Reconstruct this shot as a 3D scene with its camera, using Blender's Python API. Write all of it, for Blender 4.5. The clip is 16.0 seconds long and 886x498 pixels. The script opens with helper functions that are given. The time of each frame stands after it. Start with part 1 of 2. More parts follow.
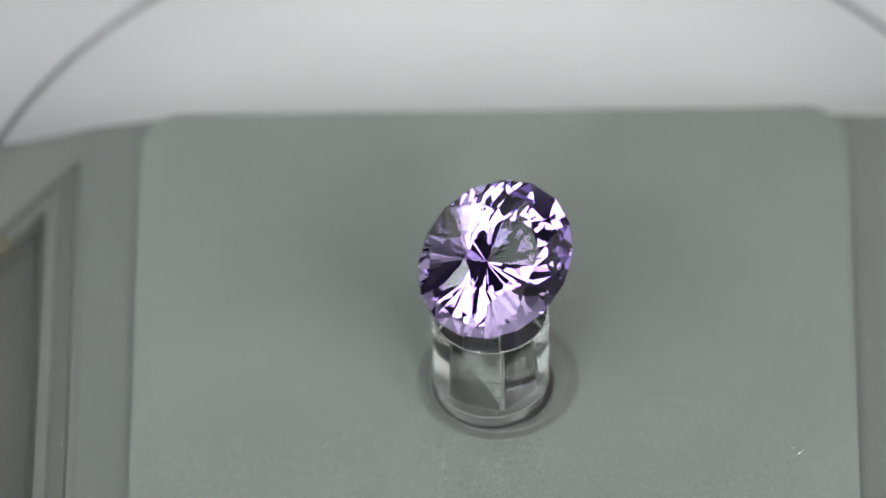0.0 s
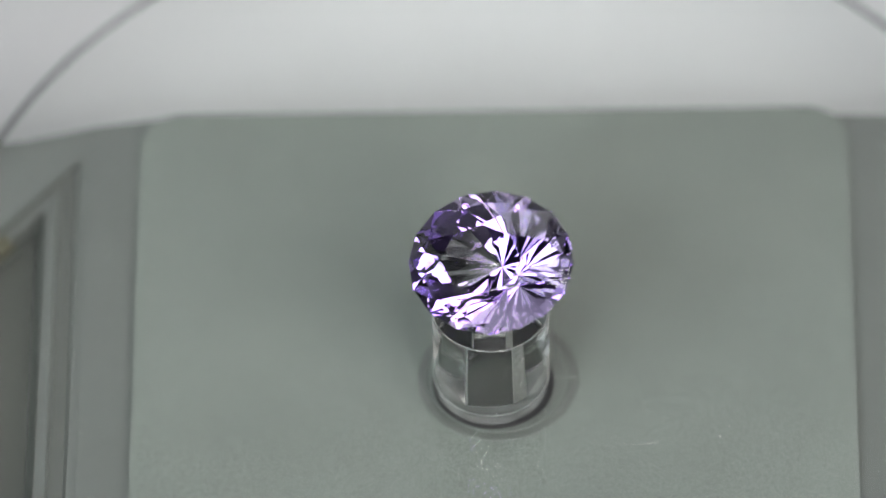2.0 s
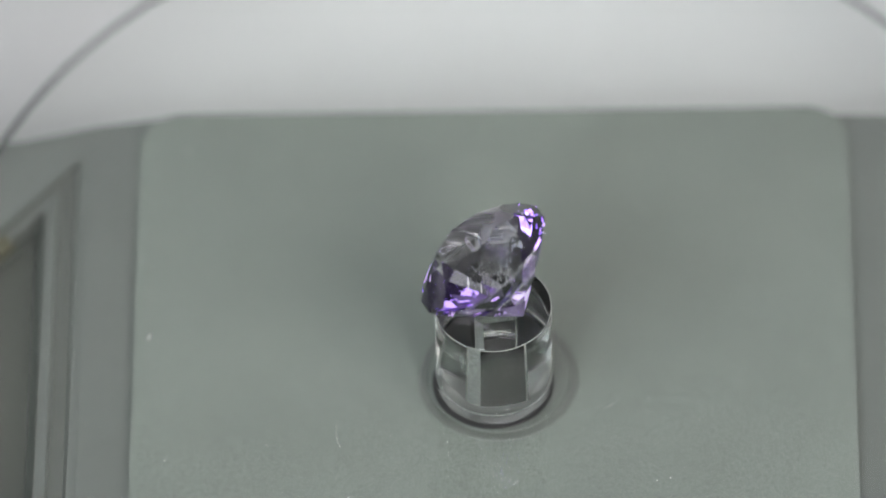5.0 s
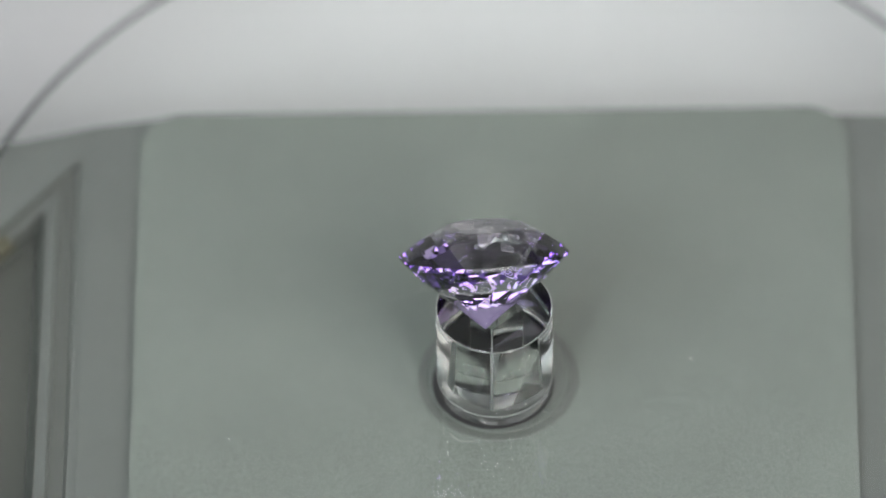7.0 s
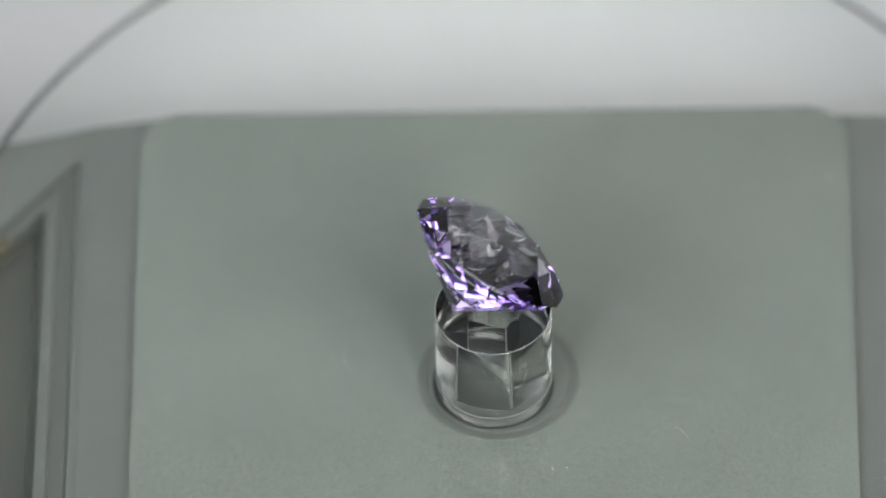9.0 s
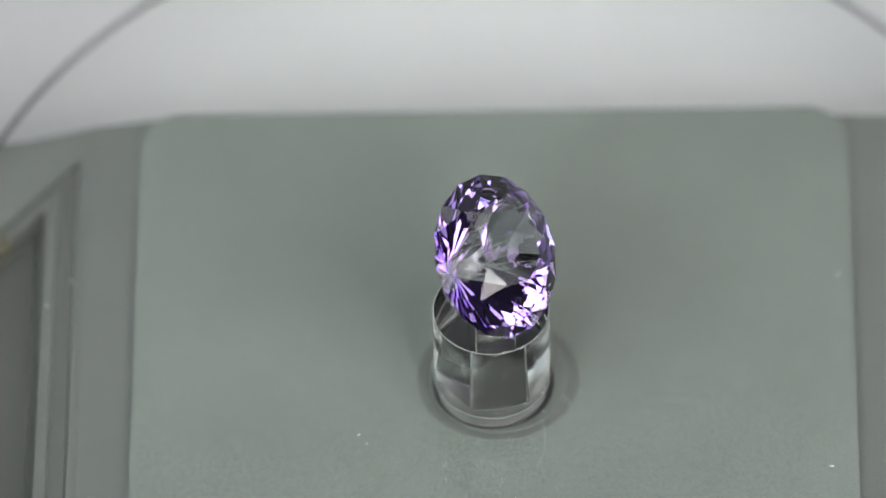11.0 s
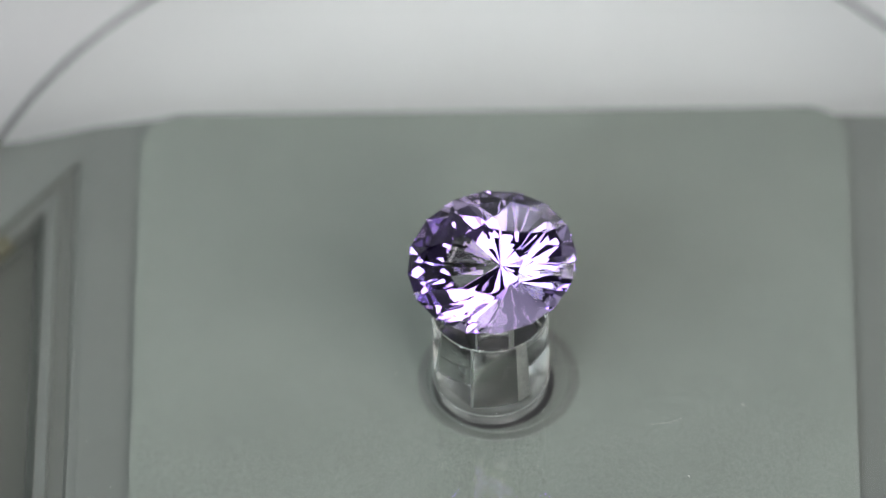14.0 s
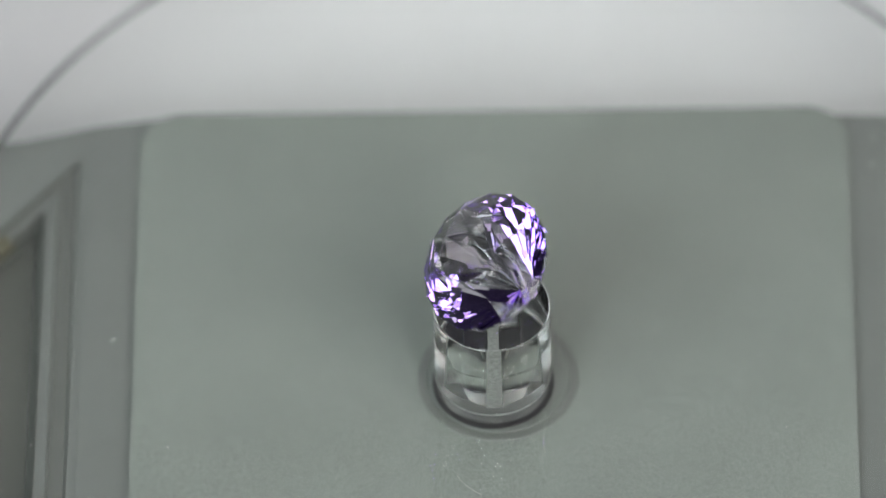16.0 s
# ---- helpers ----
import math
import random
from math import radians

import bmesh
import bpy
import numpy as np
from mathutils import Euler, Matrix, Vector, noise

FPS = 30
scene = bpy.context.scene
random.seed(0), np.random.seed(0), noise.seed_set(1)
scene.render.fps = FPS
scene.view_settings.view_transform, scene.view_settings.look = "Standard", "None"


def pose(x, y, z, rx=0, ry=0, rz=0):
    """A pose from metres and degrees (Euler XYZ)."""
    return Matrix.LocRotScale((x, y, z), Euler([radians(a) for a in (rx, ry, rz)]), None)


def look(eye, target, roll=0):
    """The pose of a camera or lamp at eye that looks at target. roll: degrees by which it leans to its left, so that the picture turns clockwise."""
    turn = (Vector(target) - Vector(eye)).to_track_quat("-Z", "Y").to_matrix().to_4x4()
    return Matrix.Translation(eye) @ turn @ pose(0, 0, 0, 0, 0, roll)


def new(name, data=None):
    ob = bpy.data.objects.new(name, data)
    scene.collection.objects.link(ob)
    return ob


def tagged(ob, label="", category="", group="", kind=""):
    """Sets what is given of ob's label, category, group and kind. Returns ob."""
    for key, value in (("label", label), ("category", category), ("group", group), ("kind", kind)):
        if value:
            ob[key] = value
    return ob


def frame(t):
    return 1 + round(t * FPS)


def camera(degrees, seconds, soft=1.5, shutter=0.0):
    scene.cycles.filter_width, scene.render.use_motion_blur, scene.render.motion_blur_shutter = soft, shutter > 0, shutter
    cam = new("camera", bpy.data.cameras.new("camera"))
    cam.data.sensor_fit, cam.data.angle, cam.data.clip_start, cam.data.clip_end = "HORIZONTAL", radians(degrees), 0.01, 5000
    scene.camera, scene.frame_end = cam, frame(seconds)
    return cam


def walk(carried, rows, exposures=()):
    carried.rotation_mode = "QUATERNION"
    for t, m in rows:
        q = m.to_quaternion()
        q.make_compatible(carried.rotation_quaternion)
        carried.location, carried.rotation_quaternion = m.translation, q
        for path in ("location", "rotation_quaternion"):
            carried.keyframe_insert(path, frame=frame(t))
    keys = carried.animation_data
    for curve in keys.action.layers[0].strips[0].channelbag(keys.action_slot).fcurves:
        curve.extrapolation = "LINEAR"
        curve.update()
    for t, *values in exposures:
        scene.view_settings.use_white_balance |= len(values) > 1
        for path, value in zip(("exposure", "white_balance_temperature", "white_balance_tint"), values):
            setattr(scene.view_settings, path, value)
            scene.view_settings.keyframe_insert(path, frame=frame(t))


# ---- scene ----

MM = 0.001
SECONDS = 16.0
SPIN = 29.166          # degrees per second, clockwise seen from above

# ---- camera ----
EYE = (-0.00275264, -0.32516343, 0.40054384)
AIM = (-0.00275264, 0.00626216, 0.00525038)
cam = camera(6.0, SECONDS, soft=1.5)
cam.data.dof.use_dof = True
cam.data.dof.focus_distance = 0.5095
cam.data.dof.aperture_fstop = 19.0
VIEW = look(EYE, AIM, roll=-1.377)
walk(cam, [(0.0, VIEW), (SECONDS, VIEW)])

# ---- light ----
world = bpy.data.worlds.new("room_air")
scene.world = world
world.use_nodes = True
world.node_tree.nodes["Background"].inputs["Color"].default_value = (0.9, 0.95, 1.0, 1)
world.node_tree.nodes["Background"].inputs["Strength"].default_value = 0.03
scene.view_settings.exposure = -1.55


def area_lamp(name, eye, target, sx, sy, watts, colour=(1, 1, 1)):
    data = bpy.data.lights.new(name, "AREA")
    data.shape, data.size, data.size_y = "RECTANGLE", sx, sy
    data.energy, data.color = watts, colour
    ob = new(name, data)
    ob.matrix_world = look(eye, target)
    return ob


# two softboxes stand before the turntable, left and right of the camera, each with four bright fields
for side, tone in ((-1, (0.88, 0.955, 1.0)), (1, (1.0, 0.945, 0.94))):
    for k in range(2):
        for z in (0.345, 0.615):
            spot = Vector((side * (0.255 + 0.26 * k), -0.59 + 0.14 * k, z))
            area_lamp("lamp_light", spot, (0, 0, 0), 0.21, 0.21, (3.5, 3.0)[k], tone)
# added fill lamp above the camera, unseen, brightens the stone and softens shadows
area_lamp("lamp_light", (0.0, -0.40, 0.82), (0, 0, 0), 0.46, 0.18, 4.4, (1.0, 0.975, 0.985))
# added strip lamp, unseen, brightens the white at the back of the table
area_lamp("lamp_light", (0.0, 0.42, 0.85), (0, 0.2, 0), 1.60, 0.10, 2.7, (0.98, 0.99, 1.0))


# ---- materials ----
def material(name):
    m = bpy.data.materials.new(name)
    m.use_nodes = True
    nt = m.node_tree
    return m, nt, nt.nodes, nt.links, nt.nodes["Principled BSDF"]


def grain(nt, scale, detail=3.0, rough=0.6):
    tc = nt.nodes.new("ShaderNodeTexCoord")
    no = nt.nodes.new("ShaderNodeTexNoise")
    no.inputs["Scale"].default_value = scale
    no.inputs["Detail"].default_value = detail
    no.inputs["Roughness"].default_value = rough
    nt.links.new(tc.outputs["Object"], no.inputs["Vector"])
    return no


def plastic(name, colour, vary, rough, fine, coarse, bump=0.15, depth=0.00003):
    """Moulded plastic or paint with fine grain and broad unevenness."""
    m, nt, nodes, links, bsdf = material(name)
    a, b = grain(nt, fine, 2.0), grain(nt, coarse, 4.0)

    def spread(tex, amount):
        mr = nodes.new("ShaderNodeMapRange")
        mr.inputs["From Min"].default_value, mr.inputs["From Max"].default_value = 0.3, 0.7
        mr.inputs["To Min"].default_value, mr.inputs["To Max"].default_value = 1 - amount, 1 + amount
        links.new(tex.outputs["Fac"], mr.inputs["Value"])
        return mr.outputs["Result"]

    both = nodes.new("ShaderNodeMath")
    both.operation = "MULTIPLY"
    links.new(spread(a, vary), both.inputs[0])
    links.new(spread(b, vary * 0.35), both.inputs[1])
    tint = nodes.new("ShaderNodeVectorMath")
    tint.operation = "SCALE"
    tint.inputs[0].default_value = colour
    links.new(both.outputs[0], tint.inputs["Scale"])
    links.new(tint.outputs[0], bsdf.inputs["Base Color"])
    bsdf.inputs["Roughness"].default_value = rough
    bp = nodes.new("ShaderNodeBump")
    bp.inputs["Strength"].default_value = bump
    bp.inputs["Distance"].default_value = depth
    links.new(a.outputs["Fac"], bp.inputs["Height"])
    links.new(bp.outputs["Normal"], bsdf.inputs["Normal"])
    return m


def clear(name, ior, colour=(1, 1, 1), rough=0.0):
    m, nt, nodes, links, bsdf = material(name)
    nodes.remove(bsdf)
    g = nodes.new("ShaderNodeBsdfGlass")
    g.inputs["IOR"].default_value = ior
    g.inputs["Roughness"].default_value = rough
    g.inputs["Color"].default_value = (*colour, 1)
    links.new(g.outputs["BSDF"], nodes["Material Output"].inputs["Surface"])
    return m


def gem_material():
    """Lilac quartz: nearly neutral through a face, violet after inner reflections."""
    m, nt, nodes, links, bsdf = material("lilac_crystal")
    nodes.remove(bsdf)
    fresnel = nodes.new("ShaderNodeFresnel")
    fresnel.inputs["IOR"].default_value = 1.605
    inside = nodes.new("ShaderNodeBsdfRefraction")
    inside.inputs["IOR"].default_value = 1.605
    inside.inputs["Roughness"].default_value = 0.0
    inside.inputs["Color"].default_value = (0.95, 0.935, 0.985, 1)
    gloss = nodes.new("ShaderNodeBsdfAnisotropic")
    gloss.inputs["Roughness"].default_value = 0.0
    tint = nodes.new("ShaderNodeMix")
    tint.data_type = "RGBA"
    tint.inputs["A"].default_value = (1, 1, 1, 1)
    tint.inputs["B"].default_value = (0.765, 0.645, 0.99, 1)
    total = nodes.new("ShaderNodeMapRange")
    total.inputs["From Min"].default_value, total.inputs["From Max"].default_value = 0.8, 0.98
    links.new(fresnel.outputs[0], total.inputs["Value"])
    links.new(total.outputs["Result"], tint.inputs["Factor"])
    links.new(tint.outputs["Result"], gloss.inputs["Color"])
    mix = nodes.new("ShaderNodeMixShader")
    links.new(fresnel.outputs[0], mix.inputs[0])
    links.new(inside.outputs[0], mix.inputs[1])
    links.new(gloss.outputs[0], mix.inputs[2])
    links.new(mix.outputs[0], nodes["Material Output"].inputs["Surface"])
    return m


PANEL = plastic("grey_green_panel", (0.117, 0.133, 0.118), 0.28, 0.5, 8000, 60, 0.3)
DECK = plastic("grey_plastic", (0.090, 0.098, 0.091), 0.06, 0.40, 7000, 90)
# darker copies of the deck grey: recess shade put into the colour
TRENCH_SHADE = plastic("shaded_grey_plastic", (0.066, 0.071, 0.064), 0.08, 0.45, 7000, 90)
PIT_SHADE = plastic("deep_shaded_grey_plastic", (0.05, 0.053, 0.046), 0.08, 0.5, 7000, 90)
WHITE = plastic("white_card", (0.507, 0.517, 0.514), 0.02, 0.9, 900, 8)
WALLP = plastic("wall_paint", (0.035, 0.035, 0.037), 0.04, 0.7, 300, 4)
CONTACT_SHADE = plastic("contact_shade_black", (0.03, 0.03, 0.03), 0.1, 0.4, 500, 20)
DUST = plastic("dust", (0.75, 0.75, 0.73), 0.1, 0.9, 3000, 200)
OCHRE = plastic("ochre_plastic", (0.06, 0.057, 0.035), 0.1, 0.5, 3000, 200)
ACRYLIC = clear("clear_acrylic", 1.49, (0.97, 0.98, 0.97), 0.0)
SATIN = clear("satin_acrylic", 1.49, (0.95, 0.96, 0.95), 0.04)
PLATE = clear("clear_platter", 1.20, (0.985, 0.992, 0.985))
GROUND = clear("ground_base_acrylic", 1.49, (0.72, 0.73, 0.72), 0.35)
HUB = plastic("hub_grey", (0.105, 0.117, 0.106), 0.15, 0.5, 8000, 60)
GROOVE = plastic("groove_grey", (0.083, 0.092, 0.083), 0.15, 0.5, 8000, 60)
RIM = clear("grey_edge_acrylic", 1.20, (0.62, 0.63, 0.64))
FROST = plastic("ground_acrylic", (0.30, 0.32, 0.30), 0.2, 0.5, 6000, 300)
GEM = gem_material()


# ---- mesh tools ----
def finish(bm, name, mat, parent=None, smooth=False):
    bmesh.ops.recalc_face_normals(bm, faces=bm.faces)
    me = bpy.data.meshes.new(name)
    bm.to_mesh(me)
    bm.free()
    me.materials.append(mat)
    for p in me.polygons:
        p.use_smooth = smooth
    ob = new(name, me)
    if parent:
        ob.parent = parent
    return ob


def part(name, bm, mat, parent, label="", smooth=False):
    ob = finish(bm, name, mat, parent, smooth)
    return tagged(ob, label) if label else ob


def prism(outline, z0, z1, bevel=0.0, segments=2):
    """A plate from an outline (metres), from z0 up to z1, with rounded edges."""
    bm = bmesh.new()
    lo = [bm.verts.new((x, y, z0)) for x, y in outline]
    hi = [bm.verts.new((x, y, z1)) for x, y in outline]
    n = len(outline)
    bm.faces.new(lo[::-1])
    top = bm.faces.new(hi)
    for i in range(n):
        bm.faces.new((lo[i], lo[(i + 1) % n], hi[(i + 1) % n], hi[i]))
    if bevel:
        bmesh.ops.bevel(bm, geom=list(top.edges), offset=bevel, segments=segments, affect="EDGES", profile=0.5)
    return bm


def rounded(x0, x1, y0, y1, r, steps=8):
    pts = []
    for cx, cy, a0 in ((x1 - r, y1 - r, 0), (x0 + r, y1 - r, 90), (x0 + r, y0 + r, 180), (x1 - r, y0 + r, 270)):
        for i in range(steps + 1):
            a = radians(a0 + 90 * i / steps)
            pts.append((cx + r * math.cos(a), cy + r * math.sin(a)))
    return pts


def lathe(profile, n=128, closed=True):
    """Turns a profile of (radius, z) round the z axis; radius 0 closes it."""
    bm = bmesh.new()
    rings = []
    for r, z in profile:
        if r < 1e-9:
            rings.append([bm.verts.new((0, 0, z))])
        else:
            rings.append([bm.verts.new((r * math.cos(2 * math.pi * i / n), r * math.sin(2 * math.pi * i / n), z)) for i in range(n)])
    for a, b in zip(rings, rings[1:]):
        for i in range(n):
            j = (i + 1) % n
            if len(a) == 1 and len(b) > 1:
                bm.faces.new((a[0], b[i], b[j]))
            elif len(b) == 1 and len(a) > 1:
                bm.faces.new((a[i], b[0], a[j]))
            elif len(a) > 1:
                bm.faces.new((a[i], b[i], b[j], a[j]))
    return bm


def box(x0, x1, y0, y1, z0, z1, bevel=0.0):
    return prism([(x0, y0), (x1, y0), (x1, y1), (x0, y1)], z0, z1, bevel)


# ---- room ----
TABLE_Z = -0.012
DECK_Z = -1.7 * MM
PANEL_Z = -1.3 * MM
tagged(finish(box(-0.9, 0.9, -0.9, 0.55, TABLE_Z - 0.02, TABLE_Z), "floor", WHITE),
       "smooth white table surface under the device", "table", kind="structure")
tagged(finish(box(-0.9, 0.9, 0.55, 0.57, TABLE_Z - 0.02, 1.0), "wall_north", WHITE),
       "plain white backdrop behind the table", "backdrop", kind="structure")
tagged(finish(box(-0.92, -0.9, -0.9, 0.57, TABLE_Z - 0.02, 1.0), "wall_west", WALLP), "plain grey wall", "wall", kind="structure")
tagged(finish(box(0.9, 0.92, -0.9, 0.57, TABLE_Z - 0.02, 1.0), "wall_east", WALLP), "plain grey wall", "wall", kind="structure")
tagged(finish(box(-0.92, 0.92, -0.92, -0.9, TABLE_Z - 0.02, 1.0), "wall_south", WALLP), "plain grey wall", "wall", kind="structure")
tagged(finish(box(-0.92, 0.92, -0.92, 0.57, 1.0, 1.02), "ceiling", WALLP), "plain grey ceiling", "ceiling", kind="structure")


# ---- turntable housing ----
def inset_run(run, d):
    """Moves the two legs of the recess edge inwards: the long leg by d, the short slanting one by 0.4 d."""
    p, c, e = (Vector(q) for q in run)
    u = (e - c).normalized()
    side = Vector((-u.y, u.x))
    dy = (0.4 * d + side.x * d) / side.y
    corner = c + Vector((-d, dy))
    return [(p.x - d, p.y), tuple(corner), tuple(e + side * 0.4 * d)]


def strip(pts, d0, z0, d1, z1):
    """A sloping band along a run of points."""
    bm = bmesh.new()
    a = [bm.verts.new((x, y, z0)) for x, y in inset_run(pts, d0)]
    b = [bm.verts.new((x, y, z1)) for x, y in inset_run(pts, d1)]
    for i in range(len(pts) - 1):
        bm.faces.new((a[i], a[i + 1], b[i + 1], b[i]))
    return bm


def housing():
    thing = tagged(new("turntable"), "grey plastic turntable with clear platter, on white table", "turntable")
    back = []
    for i in range(25):
        x = 0.050 - 0.100 * i / 24
        y = 0.0233 + 0.0006 * x / 0.025 - 0.0017 * (x / 0.0293) ** 2
        if x < -0.0160:
            y += 0.0011 * max(0.0, 1 - max(0.0, -0.0210 - x) / 0.0085)
        back.append((x, min(0.0227, y)))
    # the recess on one side follows this run, from front to back and out to the side
    run = [(-0.0251, -0.080), (-0.0251, 0.0208), (-0.0503, -0.0096)]
    outline = [(0.050, -0.080)] + back + [(-0.0503, 0.009), run[2], run[1], run[0]]
    part("deck", prism(outline, -0.008, DECK_Z, 0.0003, 3), DECK, thing)
    # trenches and slopes take the darker grey as painted shade, ridges the deck grey
    steps = [(0.00020, -0.00016, 0.00076, -0.00017, DECK), (0.00076, -0.00017, 0.00095, -0.0005, TRENCH_SHADE),
             (0.00095, -0.0005, 0.00190, -0.00055, TRENCH_SHADE), (0.00190, -0.00055, 0.00205, -0.00028, DECK),
             (0.00205, -0.00028, 0.00280, -0.00042, DECK), (0.00280, -0.0003, 0.0034, -0.0019, TRENCH_SHADE)]
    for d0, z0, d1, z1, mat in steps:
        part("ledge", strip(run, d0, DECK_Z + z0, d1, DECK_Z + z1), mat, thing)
    part("recess_floor", box(-0.0503, -0.0251, -0.080, 0.0208, -0.0075, -0.0036), PIT_SHADE, thing, "recessed floor, its shade put into the grey")
    part("lower_shell", prism(rounded(-0.050, 0.050, -0.079, 0.0195, 0.004), TABLE_Z, -0.0080, 0.0), DECK, thing)
    sheet = [(x, y + (0.0085 * (x + 0.022) if y > 0 else 0)) for x, y in rounded(-0.0220, 0.0223, -0.075, 0.0227, 0.0024)]
    part("panel", prism(sheet, DECK_Z + 0.00002, PANEL_Z, 0.00012, 3), PANEL, thing,
         "matt grey-green inset panel")
    hub = part("hub", lathe([(0, -1.22 * MM), (4.3 * MM, -1.22 * MM), (4.35 * MM, -1.29 * MM), (0, -1.29 * MM)], 128), HUB, thing, "round grey hub under the platter")
    part("hub_groove", lathe([(4.36 * MM, -1.24 * MM), (4.92 * MM, -1.27 * MM), (4.94 * MM, -1.29 * MM), (4.36 * MM, -1.29 * MM), (4.36 * MM, -1.24 * MM)], 128), GROOVE, hub, "darker ring round the hub")
    hub.matrix_basis = pose(0.42 * MM, 1.25 * MM, 0)
    catch = part("catch", box(-1.2 * MM, 1.2 * MM, -0.5 * MM, 0.5 * MM, -0.4 * MM, 0.4 * MM, 0.0001), OCHRE, thing, "dull ochre catch in the recess")
    catch.matrix_basis = pose(-30.9 * MM, 12.2 * MM, -2.2 * MM, 0, 0, 48)
    thing.rotation_euler = (0, 0, radians(-1.3))
    return thing


turntable = housing()


# ---- turning things ----
def platter(parent):
    """Clear round platter with a polished edge and dust on it."""
    shift = Vector((0.25 * MM * math.cos(radians(184)), 0.25 * MM * math.sin(radians(184)), 0))

    def turned(prof, off):
        bm = lathe([(r * MM, z * MM) for r, z in prof], 192)
        for v in bm.verts:
            if off and v.co.length > 0.02:
                v.co += shift
        return bm

    thing = part("platter", turned([(0, 0.0), (34.15, 0.0), (34.15, -0.6), (0, -0.6)], True), PLATE, parent, "clear round acrylic platter, dusty")
    rim = part("rim", turned([(34.17, 0), (34.30, -0.02), (34.42, -0.13), (34.47, -0.3), (34.42, -0.47), (34.30, -0.58), (34.17, -0.6), (34.17, 0)], True), RIM, thing,
               "grey polished edge", True)
    for pane in (thing, rim):
        pane.visible_shadow = False
    rng = random.Random(7)
    bm = bmesh.new()
    for i in range(170):
        r = 33 * math.sqrt(rng.random()) * MM
        a = rng.random() * 6.283
        sz = rng.choice((0.012, 0.015, 0.02, 0.02, 0.035)) * MM
        m = Matrix.Translation((r * math.cos(a), r * math.sin(a), 0.01 * MM)) @ Matrix.Rotation(rng.random() * 6, 4, "Z")
        stretch = rng.choice((1, 1, 1, 2, 5))
        if r > 11 * MM:
            bmesh.ops.create_icosphere(bm, subdivisions=1, radius=sz, matrix=m @ Matrix.Diagonal((stretch, 1, 0.5, 1)))
    for r0, a0, length, bend in ((12.5, 0.1, 2.2, 0.35), (14, 3.9, 1.2, -0.8), (4.6, -0.1, 3.0, 0.3), (5.5, 2.4, 1.4, 0.6), (7.4, 4.6, 1.1, -0.7), (9.5, 1.7, 1.6, 0.9)):
        last = None
        for k in range(13):
            a = a0 + 0.6 + bend * k / 12
            px = r0 * math.cos(a0) + length * k / 12 * math.cos(a)
            py = r0 * math.sin(a0) + length * k / 12 * math.sin(a)
            w = 0.005
            quad = [bm.verts.new(((px + w * dx) * MM, (py + w * dy) * MM, (0.015 + w * dz) * MM)) for dx, dy, dz in ((1, 0, 0), (0, 0, 1), (-1, 0, 0), (0, 1, -1))]
            if last:
                for q in range(4):
                    bm.faces.new((last[q], last[(q + 1) % 4], quad[(q + 1) % 4], quad[q]))
            last = quad
    tagged(part("dust_specks", bm, DUST, thing, "pale dust specks"), kind="stuff")
    return thing


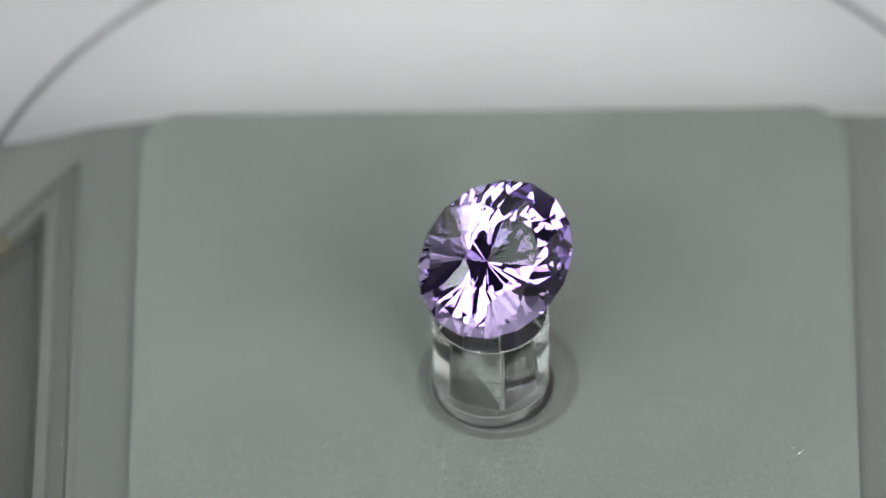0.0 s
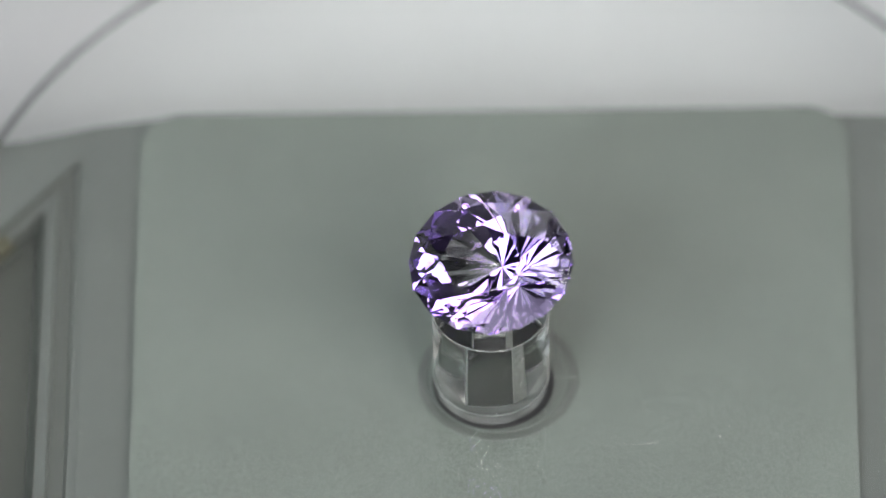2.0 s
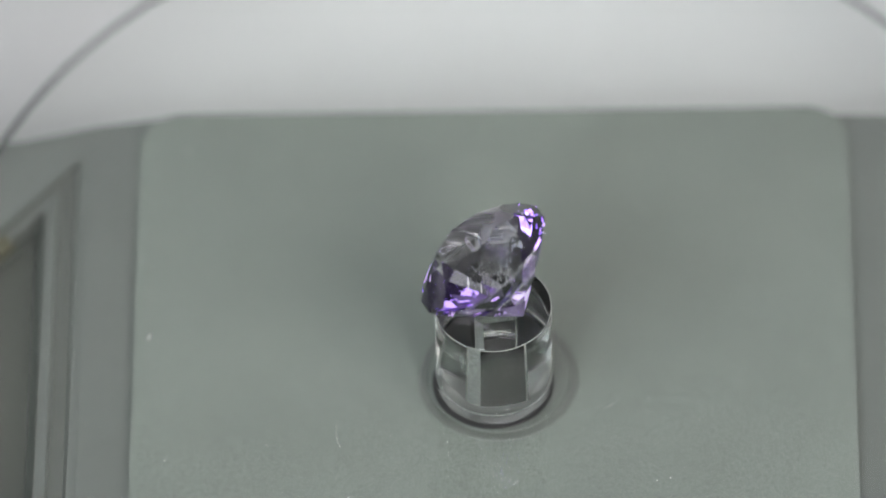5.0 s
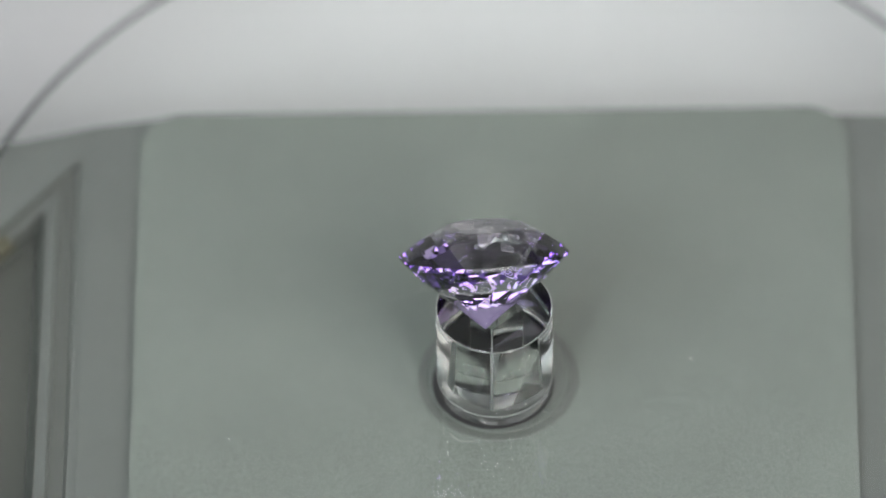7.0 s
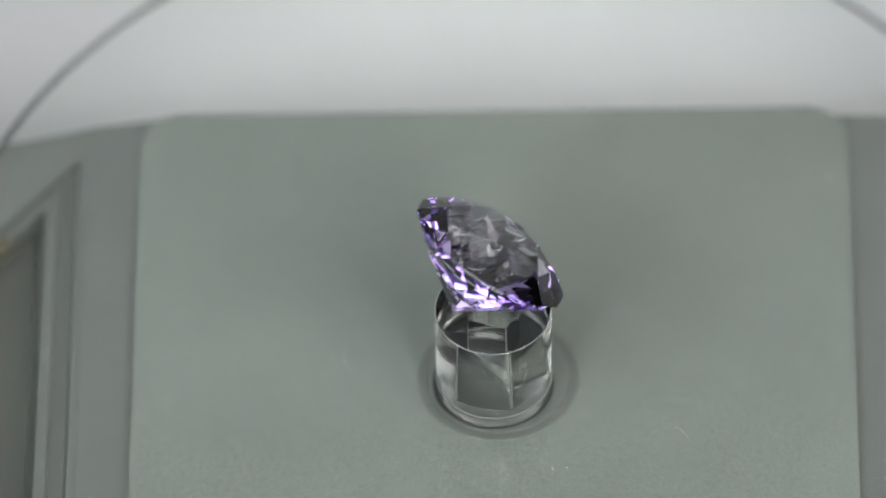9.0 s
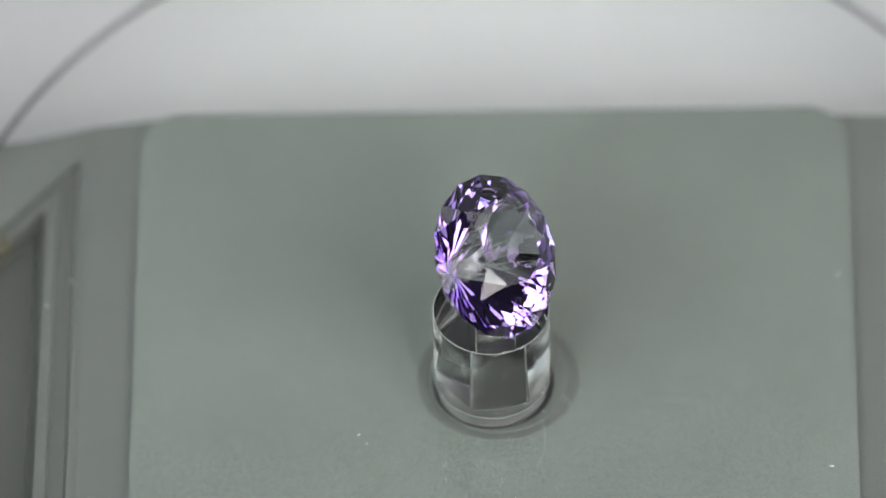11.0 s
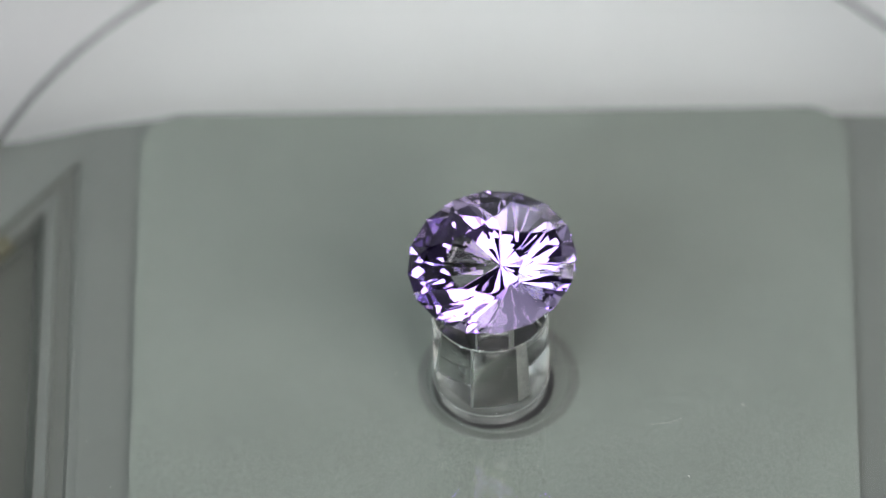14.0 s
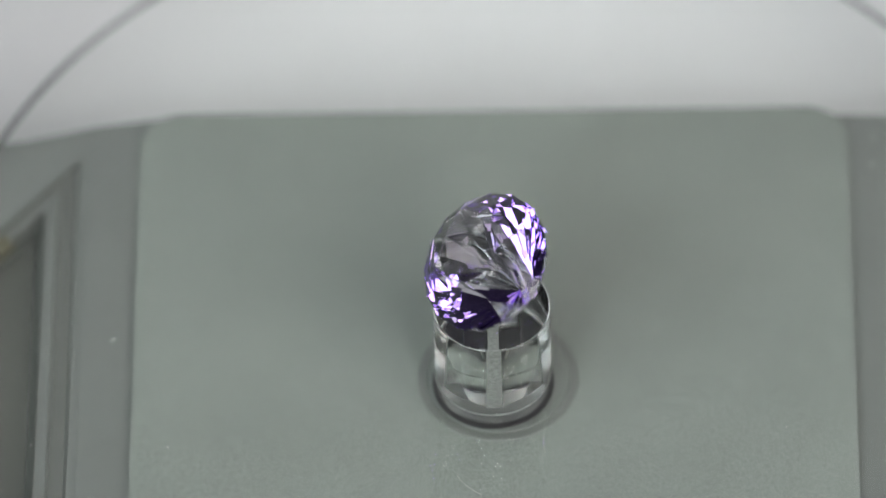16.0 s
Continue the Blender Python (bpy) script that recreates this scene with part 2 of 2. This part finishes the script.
def rod():
    """Clear acrylic rod with a blind square bore, on a thin disc painted as contact shade."""
    n, R, H, half, low = 192, 3.53 * MM, 7.1 * MM, 1.26 * MM, 0.55 * MM
    thing = tagged(new("display_rod"), "clear acrylic rod with square bore, standing on the platter", "stand")
    bm = bmesh.new()

    def ring(r, z):
        return [bm.verts.new((r * math.cos(2 * math.pi * i / n), r * math.sin(2 * math.pi * i / n), z)) for i in range(n)]

    def square(z):
        vs = []
        for i in range(n):
            a = 2 * math.pi * i / n
            c, s = math.cos(a), math.sin(a)
            cut = 0.45 * MM if c > 0 and s > 0 else 0.05 * MM
            k = min(half / max(abs(c), abs(s)), (2 * half - cut) / (abs(c) + abs(s)))
            vs.append(bm.verts.new((k * c, k * s, z)))
        return vs

    loops = [ring(R - 0.22 * MM, 0.02 * MM), ring(R - 0.06 * MM, 0.06 * MM), ring(R, 0.22 * MM), ring(R, H - 0.08 * MM), ring(R - 0.08 * MM, H), square(H), square(low)]
    for a, b in zip(loops, loops[1:]):
        for i in range(n):
            j = (i + 1) % n
            f = bm.faces.new((a[i], a[j], b[j], b[i]))
            f.smooth = a in loops[:3]
            if a is loops[5]:
                u, v = a[i].co, a[j].co
                flat = abs(u.x - v.x) < 1e-7 or abs(u.y - v.y) < 1e-7
                f.material_index = 1 if flat else 3
    bm.faces.new(loops[6]).material_index = 1
    base = bm.faces.new(loops[0])
    bmesh.ops.recalc_face_normals(bm, faces=bm.faces)
    base.material_index = 2
    me = bpy.data.meshes.new("shaft")
    bm.to_mesh(me)
    bm.free()
    for m in (ACRYLIC, SATIN, GROUND, FROST):
        me.materials.append(m)
    new("shaft", me).parent = thing
    edge = [(3.485, 7.09), (3.50, 7.104), (3.517, 7.098), (3.532, 7.078), (3.534, 7.06), (3.51, 7.07), (3.485, 7.09)]
    part("ground_edge", lathe([(r * MM, z * MM) for r, z in edge], n), FROST, thing, "pale ground edge", True)
    seam = [(3.52, 1.00), (3.545, 1.01), (3.552, 1.035), (3.545, 1.06), (3.52, 1.07), (3.50, 1.035), (3.52, 1.00)]
    part("seam", lathe([(r * MM, (z - 0.08) * MM) for r, z in seam], n), FROST, thing, "fine line round the foot of the rod", True)
    # added disc: its near-black edge paints the contact shadow round the rod's foot
    plate = [(0, -0.03), (3.69, -0.03), (3.71, -0.01), (3.69, 0.01), (0, 0.01)]
    shade_disc = part("shade_disc", lathe([(r * MM, z * MM) for r, z in plate], 128), CONTACT_SHADE, thing, "thin dark disc, painted contact shade under the rod")
    shade_disc.location = Matrix.Rotation(radians(27), 3, "Z") @ Vector((-0.13 * MM * math.cos(radians(200)), -0.13 * MM * math.sin(radians(200)), 0))
    return thing


def gel():
    """Clear bead of mounting gel that props the stone."""
    prof = [(0, 7.11), (0.46, 7.11), (0.48, 7.16), (0.36, 7.4), (0.28, 7.9), (0.30, 8.4), (0.38, 8.62), (0.34, 8.70), (0, 8.72)]
    bm = lathe([(0.5 * r * MM, z * MM) for r, z in prof], 32)
    for v in bm.verts:
        v.co += Vector((1.85 * MM * math.cos(radians(-66.3)), 1.85 * MM * math.sin(radians(-66.3)), 0))
    return tagged(finish(bm, "mounting_gel", ACRYLIC, None, True), "clear gel bead between rod top and gemstone", "mounting gel")


def gem():
    a, b, h, d, tr, g = 5.19 * MM, 4.27 * MM, 1.74 * MM, 4.61 * MM, 0.49, 0.06 * MM
    pts = []

    def put(r, angle, z):
        pts.append((a * r * math.cos(radians(angle)), b * r * math.sin(radians(angle)), z))

    rs = 0.775
    zs = g + (h - g) * (1 - rs * math.cos(radians(22.5))) / (1 - tr)
    for i in range(8):
        put(tr, 45 * i, h)
        put(rs, 45 * i + 22.5, zs)
        put(0.42, 45 * i, -2.80 * MM)
    for j in range(16):
        put(1.012, 22.5 * j, g)
        put(1.012, 22.5 * j, -g)
        put(0.735, 22.5 * j + 11.25, -1.45 * MM)
    pts.append((0, 0, -d))
    bm = bmesh.new()
    for p in pts:
        bm.verts.new(p)
    bmesh.ops.convex_hull(bm, input=bm.verts)
    bmesh.ops.dissolve_limit(bm, angle_limit=radians(0.4), verts=bm.verts, edges=bm.edges)
    bmesh.ops.recalc_face_normals(bm, faces=bm.faces)
    thing = tagged(new("gemstone"), "pale violet faceted oval gemstone leaning on the clear rod", "gemstone")

    def zone(f):
        z = f.calc_center_median().z
        if abs(f.normal.z) < 0.1:
            return "girdle"
        if f.normal.z > 0.999:
            return "table_facet"
        return "crown" if z > 0 else "pavilion"

    bm.normal_update()
    for name in ("table_facet", "crown", "girdle", "pavilion"):
        shell = bm.copy()
        bmesh.ops.delete(shell, geom=[f for f in shell.faces if zone(f) != name], context="FACES")
        me = bpy.data.meshes.new(name)
        shell.to_mesh(me)
        shell.free()
        me.materials.append(GEM)
        new(name, me).parent = thing
    bm.free()
    return thing


turning_platter = platter(turntable)
turning_rod = rod()
turning_gem = gem()
turning_gel = gel()


def spin(t, start):
    return Matrix.Rotation(radians(start - SPIN * t), 4, "Z")


def motions():
    times = [0.5 * i for i in range(33)]
    tilt = Matrix.Rotation(radians(-66.313), 4, "Z") @ Matrix.Rotation(radians(37.36), 4, "Y") @ Matrix.Rotation(radians(114.748), 4, "Z")
    seat = Matrix.Translation((0.375 * MM, -0.13 * MM, 11.80 * MM)) @ tilt
    walk(turning_gem, [(t, spin(t, 0) @ seat) for t in times])
    stand = Matrix.Rotation(radians(-27.0), 4, "Z")
    off = Matrix.Translation((0.13 * MM * math.cos(radians(200)), 0.13 * MM * math.sin(radians(200)), 0))
    walk(turning_rod, [(t, Matrix.Translation((0.12 * MM, 0, 0)) @ spin(t, 0) @ off @ stand) for t in times])
    walk(turning_gel, [(t, spin(t, 0)) for t in times])
    walk(turning_platter, [(t, Matrix.Translation((0.28 * MM, 5.12 * MM, -0.04 * MM)) @ spin(t, 0)) for t in times])


motions()
